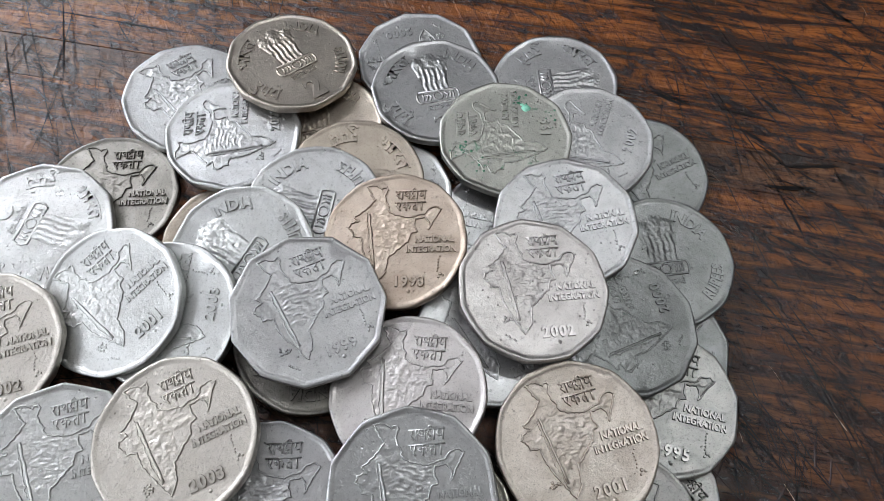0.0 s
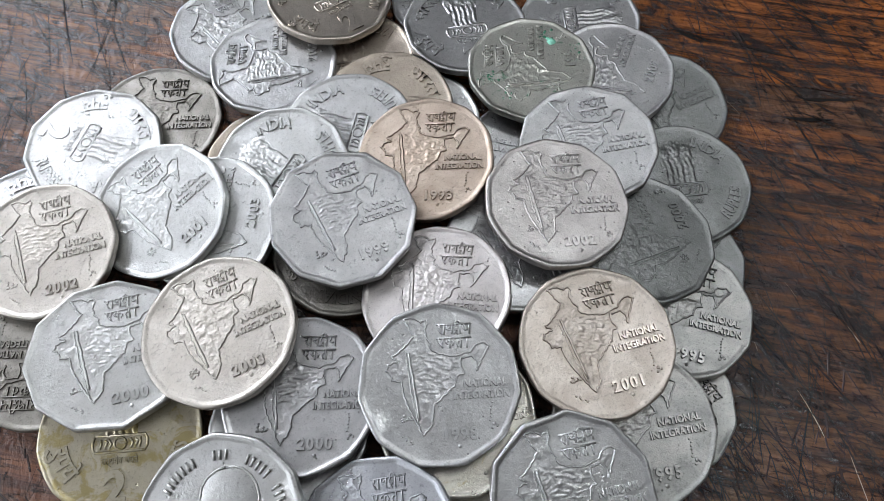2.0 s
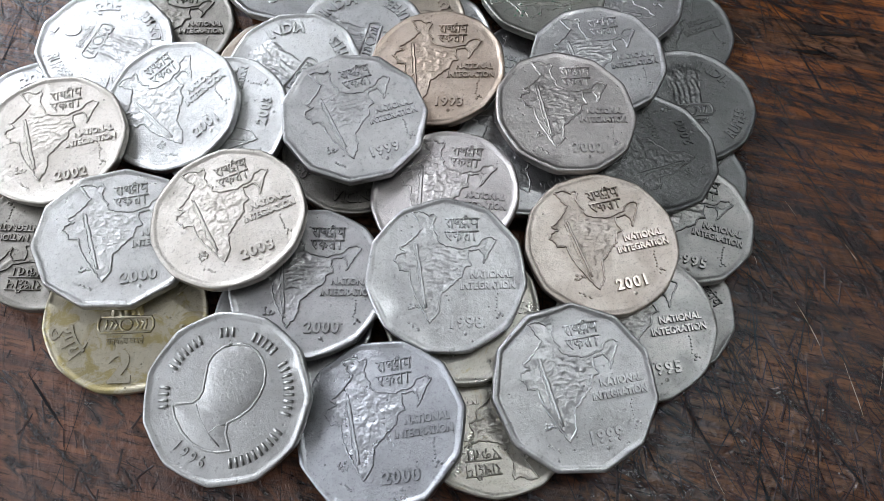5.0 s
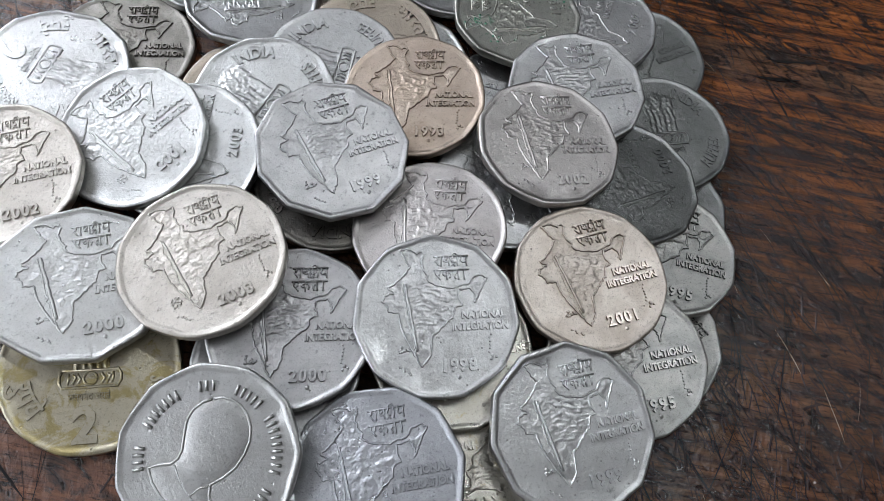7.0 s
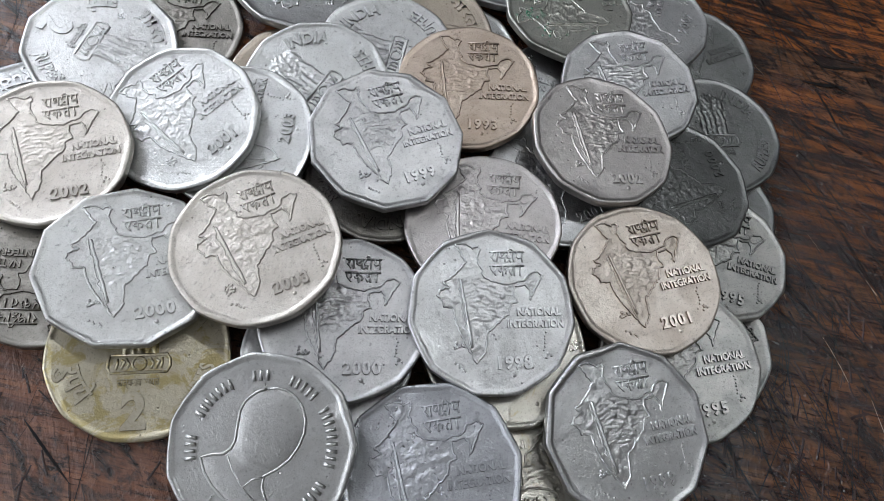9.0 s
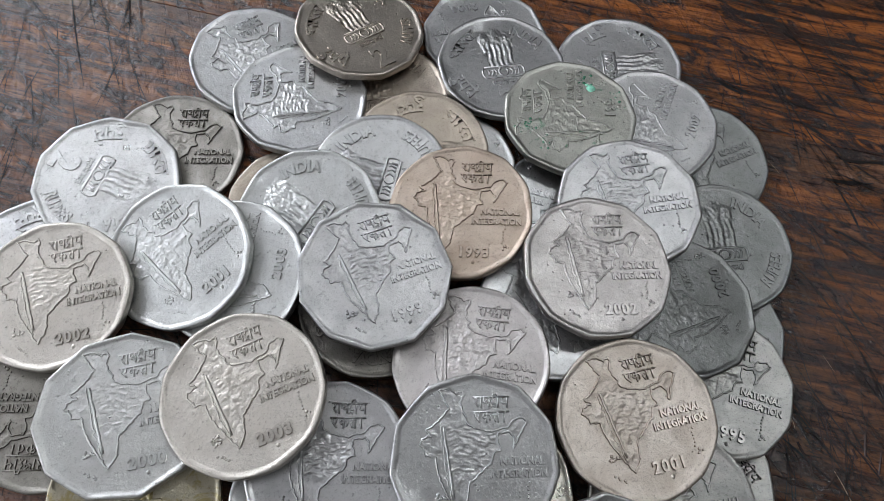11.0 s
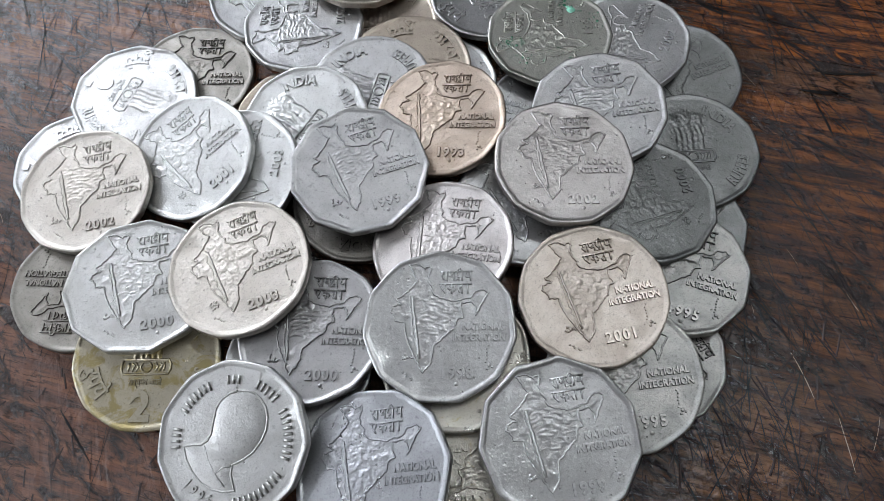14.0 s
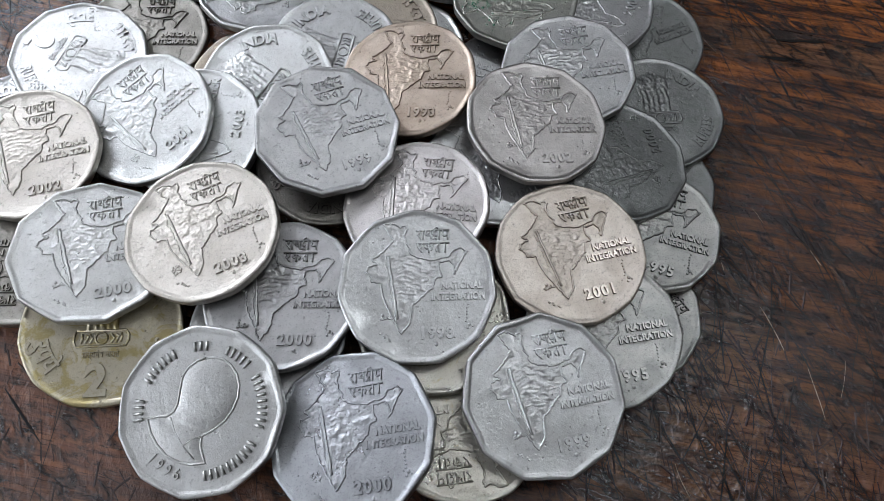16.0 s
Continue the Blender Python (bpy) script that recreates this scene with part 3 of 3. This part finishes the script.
def bust_relief():
    """A plain smooth rounded boss over a sloping base, with no features."""
    bm = bmesh.new()
    pts = np.array(BUST)
    nxt = np.roll(pts, -1, 0)

    def dome(x, y):
        p = np.array((x, y))
        k = np.clip(((p - pts) * (nxt - pts)).sum(1) / ((nxt - pts) ** 2).sum(1), 0, 1)
        d = float(np.sqrt((((pts + (nxt - pts) * k[:, None]) - p) ** 2).sum(1)).min())
        return 0.34 * (1 - math.exp(-d / 1.3)) * (1.0 if y > -2.5 else 0.55)

    height_field(bm, BUST, 0.3, dome)
    ridge(bm, BUST, 0.44, 0.15, True)
    ridge(bm, [(-3.9, -2.6), (-2.3, -4.3), (-0.2, -5.8), (2.2, -6.9)], 0.34, 0.20)
    ridge(bm, [(1.9, -3.6), (0.6, -4.4), (-0.2, -5.8)], 0.34, 0.20)
    return bm


NAME_BARS = [lo - 5.6 * k - 2 for lo, hi in ((212, 186), (176, 132), (122, 103), (90, 60), (53, 2), (-8, -66)) for k in range(max(2, int((lo - hi) / 5.6)))]


def name_bar():
    """One plain bar of a row round the edge, in place of a name."""
    bm = bmesh.new()
    ridge(bm, [(9.0, 0), (9.7, 0), (10.5, 0)], 0.56, 0.34)
    return bm


CACHE = {}


def cached(key, build):
    if key not in CACHE:
        CACHE[key] = build()
    return CACHE[key]


def coin_body(seed, corners, material):
    """A struck disc with eleven soft corners, a raised uneven rim and a sunk field on the upper face."""
    rng = random.Random(seed)
    bm = bmesh.new()
    n, wedge = 132, math.tau / 11
    start, shift = rng.uniform(0, wedge), rng.uniform(0, 50)
    edge = []
    for k in range(n):
        a = k * math.tau / n
        u = ((a + start) % wedge) - wedge / 2
        poly = math.cos(wedge / 2) / math.cos(u)
        r = R * ((1 - corners) * 1.004 + corners * poly * 1.024)
        edge.append(r + 0.00007 * noise.noise((3 * math.cos(a) + shift, 3 * math.sin(a), seed)))
    F = THICK - FIELD_DEPTH
    profile = [(1.25, F, 0), (0.98, F + 0.025 * MM, 1), (0.74, THICK - 0.08 * MM, 1), (0.55, THICK - 0.01 * MM, 1), (0.30, THICK, 1), (0.12, THICK - 0.06 * MM, 0), (0.03, THICK - 0.18 * MM, 0), (0.0, THICK - 0.36 * MM, 0),
               (0.0, 0.40 * MM, 0), (0.05, 0.2 * MM, 0), (0.3, 0.0, 0), (1.2, 0.0, 0)]
    loops = []
    for frac in (0.25, 0.5, 0.75):
        loops.append([bm.verts.new((frac * (e - 1.40 * MM) * math.cos(k * math.tau / n), frac * (e - 1.40 * MM) * math.sin(k * math.tau / n),
                                    F + 0.03 * MM * noise.noise((frac * 4 * math.cos(k * math.tau / n) + shift, frac * 3 * math.sin(k * math.tau / n), seed)))) for k, e in enumerate(edge)])
    for inset, z, uneven in profile:
        loop = []
        for k, e in enumerate(edge):
            a = k * math.tau / n
            w = uneven * 0.32 * noise.noise((2.2 * math.cos(a), 2.2 * math.sin(a), seed + shift)) + (0.05 * noise.noise((9 * math.cos(a), 9 * math.sin(a), seed)) if inset < 1.3 else 0)
            r = e - (inset + w if 0.1 < inset else inset) * MM
            dz = uneven * 0.05 * MM * noise.noise((5 * math.cos(a), 5 * math.sin(a), seed + 9))
            loop.append(bm.verts.new((r * math.cos(a), r * math.sin(a), z + dz)))
        loops.append(loop)
    for p, q in zip(loops, loops[1:]):
        for k in range(n):
            bm.faces.new((p[k], p[(k + 1) % n], q[(k + 1) % n], q[k]))
    bm.faces.new(loops[0])
    bm.faces.new(loops[-1])
    return mesh_of("coin_body", bm, material)


def coin_pose(x, y, z, tx, ty, turn):
    """x, y, z: the middle of the upper face; tx, ty: the lean of its normal; turn: where the design's line of writing points."""
    n = Vector((tx, ty, 1)).normalized()
    u = Vector((math.cos(radians(turn)), math.sin(radians(turn)), 0))
    u = (u - n * u.dot(n)).normalized()
    v = n.cross(u)
    m = Matrix((u, v, n)).transposed().to_4x4()
    m.translation = Vector((x, y, z)) - n * THICK
    return m


def coin(design, date, tone, corners, wear, seed, where, label):
    thing = tagged(new("coin"), label, "coin", "pile of coins")
    thing.matrix_basis = coin_pose(*where)
    material = METAL[tone]

    def child(name, key, build, lift=1.0):
        first = cached(key, lambda: mesh_of(name, build(), material, True, edge_shade_of(material.name), {"map_relief": 0.55, "emblem": 0.60, "bust_relief": 0.30}.get(name, 0.80)))

        def toned():
            me = first.copy()
            lettered = name in ("motto", "inscription", "date_digit", "legend", "numeral", "legend_bar")
            me.materials[0], me.materials[1] = rubbed_of(material.name) if lettered else material, edge_shade_of(material.name)
            return me

        shape = cached((key, tone), toned)
        ob = new(name, shape)
        ob.parent = thing
        ob.matrix_basis = Matrix.Translation((0, 0, THICK - FIELD_DEPTH)) @ Matrix.Diagonal((1, 1, lift, 1))
        return ob

    body = new("body", coin_body(seed, corners, material))
    body.parent = thing
    if design == "map":
        child("map_relief", ("map", seed % 3), lambda: map_relief(seed % 3), wear)
        child("motto", "script", lambda: motto_script(0.30), wear)
        child("inscription", "upper", lambda: lettering("NATIONAL", 1.65, line_at(7.25, -0.75), 0.82, 0.050, 0.36), wear)
        child("inscription", "lower", lambda: lettering("INTEGRATION", 1.65, line_at(6.65, -2.60), 0.82, 0.050, 0.36), wear)
        if date:
            for k, digit in enumerate(date):
                child("date_digit", (digit, k), lambda: lettering(digit, 2.6, line_at(0.65 + 1.45 * k, -8.85), 0.92, 0.045, 0.36), max(0.85, wear))
    elif design == "emblem":
        child("emblem", ("emblem", seed % 2), lambda: emblem_relief(seed % 2), wear)
        child("emblem_drum", "drum", drum_relief, wear)
        child("emblem_wheel", "wheel", wheel_relief, wear)
        for x in (-3.1, -2.4, -1.7, 1.7, 2.4, 3.1):
            child("drum_figure", ("figure", x), lambda: figure_relief(x), wear)
        child("numeral", "two", lambda: lettering("2", 7.2, line_at(-0.4, -11.0), 0.95, 0.040, 0.36), wear)
        child("motto", "creed", lambda: lettering("सत्यमेव जयते", 1.55, line_at(0, -4.9), 0.72, 0.0, 0.2), wear)
        for word, size, bearing, wide, bold in (("रुपये", 4.0, 207, 1.0, 0.020), ("भारत", 3.5, 140, 1.05, 0.022), ("INDIA", 3.0, 45, 0.85, 0.035), ("RUPEES", 3.0, -33, 0.80, 0.035)):
            ring = arc_at(8.6, bearing) if word in ("भारत", "INDIA") else arc_under(10.9, bearing)
            child("legend", word, lambda: lettering(word, size, ring, wide, bold, 0.3), wear)
    elif design == "bust":
        child("bust_relief", "bust", bust_relief, 1.0)
        for bearing in NAME_BARS:
            bar = child("legend_bar", "bar", name_bar, 1.0)
            bar.matrix_basis = bar.matrix_basis @ Matrix.Rotation(radians(bearing), 4, "Z")
        for k, digit in enumerate(date):
            child("date_digit", ("bust", digit, k), lambda: lettering(digit, 2.3, arc_under(10.6, 247 + 9.0 * k), 0.95, 0.006, 0.27), 1.0)
    return thing


COINS = [
    ("emblem", "", "brown", 0.40, 0.70, (-0.02915, 0.07542, 0.00304, -0.068, 0.024, 20), "brownish worn coin mostly hidden beneath others"),
    ("map", "", "brown", 0.40, 0.70, (-0.04032, 0.04799, 0.00269, 0.041, -0.037, 6), "copper-brown coin mostly hidden beneath others"),
    ("map", "", "silver", 0.40, 1.10, (-0.01413, 0.06168, 0.00267, -0.070, 0.024, 22), "mottled silver coin mostly hidden beneath others"),
    ("map", "", "grey", 0.40, 0.80, (0.00900, 0.05690, 0.00186, -0.009, 0.003, 172), "grey upside-down coin mostly hidden beneath others"),
    ("map", "", "mossy", 0.60, 0.70, (0.03730, 0.03721, 0.00227, -0.009, 0.041, -3), "greenish grey coin lying on the table under others"),
    ("map", "", "dirty", 0.70, 1.30, (0.03409, 0.01123, 0.00306, 0.011, 0.104, -52), "dark dirty coin with crusted relief on the table"),
    ("map", "2001", "grey", 0.40, 0.70, (0.00796, 0.03606, 0.00440, -0.004, 0.024, 31), "grey coin under others showing part of its date"),
    ("emblem", "", "dark", 0.30, 1.00, (-0.02297, 0.03165, 0.00372, 0.023, 0.007, -125), "dark tarnished emblem coin turned upside down under others"),
    ("map", "", "grey", 0.50, 0.70, (-0.02608, -0.00107, 0.00437, 0.023, -0.006, 106), "grey coin mostly hidden beneath others"),
    ("map", "", "stained", 0.40, 0.80, (0.00075, 0.00380, 0.00573, -0.047, 0.045, 18), "yellowish coin mostly hidden beneath others"),
    ("map", "", "stained", 0.50, 1.00, (0.00819, -0.01194, 0.00448, -0.014, 0.016, -165), "pale golden stained coin lying low under others"),
    ("map", "", "dark", 0.30, 0.90, (-0.07075, 0.00594, 0.00309, 0.094, 0.051, -170), "dark grey tarnished coin lying on the table"),
    ("emblem", "", "olive", 0.30, 1.00, (-0.05344, -0.00527, 0.00371, 0.107, -0.081, 12), "yellow-stained coin showing a large numeral two"),
    ("emblem", "", "grey", 0.50, 0.80, (-0.08154, 0.03035, 0.00314, 0.071, 0.037, -80), "grey coin with faint script under a cream coin"),
    ("map", "", "dark", 0.30, 1.00, (-0.06636, 0.05658, 0.00192, 0.006, 0.013, 10), "dark brown tarnished map coin lying on the table"),
    ("map", "", "grey", 0.50, 1.00, (-0.05618, 0.07983, 0.00290, 0.089, 0.010, 43), "grey silver map coin lying on the table"),
    ("map", "2002", "grey", 0.60, 1.00, (-0.04478, 0.07100, 0.00493, 0.009, 0.064, 101), "silver map coin turned sideways on other coins"),
    ("emblem", "", "tan", 0.50, 1.00, (-0.03631, 0.08902, 0.00603, 0.070, 0.110, 44), "brown toned emblem coin with numeral two on top"),
    ("map", "2000", "blue", 0.80, 0.80, (-0.01086, 0.09525, 0.00188, -0.005, 0.009, -161), "blue-grey map coin turned upside down on the table"),
    ("emblem", "", "blue", 0.40, 1.00, (-0.00648, 0.08589, 0.00489, 0.029, 0.044, 19), "blue-grey emblem coin leaning on another coin"),
    ("emblem", "", "blue", 0.30, 0.90, (0.01765, 0.09146, 0.00276, -0.079, 0.010, -80), "blue-grey emblem coin turned sideways on the table"),
    ("map", "", "mossy", 0.30, 0.60, (0.03570, 0.07237, 0.00211, -0.006, -0.028, 31), "dark green tarnished coin lying on the table"),
    ("map", "2002", "blue", 0.40, 0.70, (0.02397, 0.07668, 0.00515, -0.079, 0.008, 76), "smooth blue-grey map coin turned sideways"),
    ("map", "199", "greenish", 0.60, 0.80, (0.00810, 0.07560, 0.00580, 0.000, 0.020, 96), "grey-green corroded map coin with a mint spot"),
    ("emblem", "", "mossy", 0.30, 0.80, (0.03904, 0.05360, 0.00330, -0.002, 0.008, 13), "grey-green emblem coin with rupees legend"),
    ("emblem", "", "silver", 0.80, 0.55, (-0.07554, 0.04762, 0.00443, 0.051, -0.008, -100), "bright silver emblem coin turned nearly upside down"),
    ("emblem", "", "brown", 0.30, 0.90, (-0.01965, 0.06289, 0.00538, -0.000, -0.063, -95), "brownish grey emblem coin turned sideways"),
    ("emblem", "", "grey", 0.30, 1.10, (-0.02588, 0.05528, 0.00668, -0.001, -0.072, 85), "mottled silver-grey emblem coin with crusted legend"),
    ("emblem", "", "bright", 0.50, 1.10, (-0.03691, 0.04477, 0.00738, -0.072, -0.151, 65), "shining silver emblem coin leaning towards the front"),
    ("map", "2003", "bright", 0.40, 0.70, (-0.04787, 0.03269, 0.00632, -0.140, -0.187, 87), "silver map coin turned sideways under others"),
    ("map", "2001", "bright", 0.40, 0.62, (-0.05743, 0.03402, 0.00703, -0.140, -0.187, 48), "silver map coin dated 2001 tilted to the front"),
    ("map", "2002", "cream", 0.40, 0.62, (-0.07615, 0.02401, 0.00637, -0.020, -0.071, 22), "creamy silver map coin dated 2002 lying on others"),
    ("map", "2000", "silver", 0.95, 0.75, (-0.05760, 0.00665, 0.00780, 0.100, 0.060, 23), "bright angular map coin dated 2000"),
    ("map", "2003", "cream", 0.30, 0.72, (-0.03965, 0.01220, 0.01030, -0.085, -0.012, 31), "cream toned map coin dated 2003 on top"),
    ("map", "2000", "blue", 0.50, 1.20, (-0.02460, 0.00380, 0.00785, -0.040, -0.010, 8), "dark shiny grey map coin dated 2000"),
    ("map", "1993", "copper", 0.30, 1.00, (-0.01055, 0.05035, 0.00790, -0.115, -0.055, 5), "copper-toned map coin dated 1993"),
    ("map", "2000", "mossy", 0.80, 0.40, (0.03115, 0.03980, 0.00570, 0.100, 0.040, 112), "smooth worn dark grey map coin with faint date"),
    ("map", "", "blue", 0.70, 0.90, (0.01990, 0.05730, 0.00780, -0.060, -0.020, 16), "blue-grey map coin leaning under another coin"),
    ("map", "2002", "rose", 0.60, 0.90, (0.01450, 0.04300, 0.00980, 0.070, 0.010, 12), "grey silver map coin dated 2002 on top"),
    ("map", "1995", "dirty", 0.70, 1.30, (0.03721, 0.02706, 0.00472, -0.003, 0.063, -10), "grey map coin with bold relief dated 1995"),
    ("map", "1995", "dirty", 0.40, 1.30, (0.02919, 0.00541, 0.00643, -0.085, -0.055, 16), "dirty grey map coin with bold relief dated 1995"),
    ("map", "2001", "frosted", 0.40, 1.30, (0.02265, 0.01830, 0.00805, -0.020, -0.035, 21), "frosted brownish map coin dated 2001 with bold relief"),
    ("map", "", "rose", 0.30, 0.80, (-0.00510, 0.02360, 0.00800, -0.150, 0.030, -1), "pinkish grey map coin half covered by other coins"),
    ("map", "1999", "blue", 0.95, 0.90, (-0.02300, 0.03520, 0.01010, 0.055, -0.065, 29), "angular grey map coin dated 1999 on top"),
    ("map", "1998", "grey", 0.70, 0.90, (-0.00240, 0.00765, 0.01000, 0.020, -0.120, 10), "grey worn map coin dated 1998 on top"),
    ("map", "2000", "steel", 0.80, 0.65, (-0.00890, -0.01715, 0.00860, -0.220, 0.015, 14), "polished steel-grey map coin dated 2000"),
    ("bust", "1996", "silver", 0.60, 1.00, (-0.03245, -0.01680, 0.00830, -0.090, -0.195, -13), "silver commemorative coin with an oval boss dated 1996"),
    ("map", "1999", "grey", 1.00, 0.80, (0.02000, -0.00700, 0.00840, 0.090, -0.100, 19), "angular grey map coin dated 1999 near the front"),
]
for i, (design, date, tone, corners, wear, where, label) in enumerate(COINS):
    made = coin(design, date, tone, corners, wear, i + 1, where, label)
    if "mint spot" in label:
        speck = random.Random(4)
        spots = [(6.8, -4.4, 1.0, VERDIGRIS), (7.6, -3.7, 0.5, VERDIGRIS)]
        for cx, cy, n, spread in ((-2.8, 8.6, 30, 0.9), (8.6, -3.2, 22, 0.9), (3.5, -9.6, 14, 1.1), (-6.8, 4.6, 10, 1.0)):
            spots += [(speck.gauss(cx, spread), speck.gauss(cy, spread), speck.uniform(0.10, 0.34), MOSS) for _ in range(n)]
        for x, y, size, material in spots:
            bm = bmesh.new()
            blob(bm, 0, 0, size, 0.16 if size < 0.9 else 0.30)
            for v in bm.verts:
                v.co.x, v.co.y = v.co.x * (1 + 0.5 * noise.noise(v.co * 1500 + Vector((x, y, 0)))), v.co.y * (1 + 0.5 * noise.noise(v.co * 1700 + Vector((y, x, 3))))
            spot = part("corrosion_spot", bm, material, made, "crust of green corrosion", True)
            spot.matrix_basis = Matrix.Translation((x * MM, y * MM, THICK - FIELD_DEPTH))
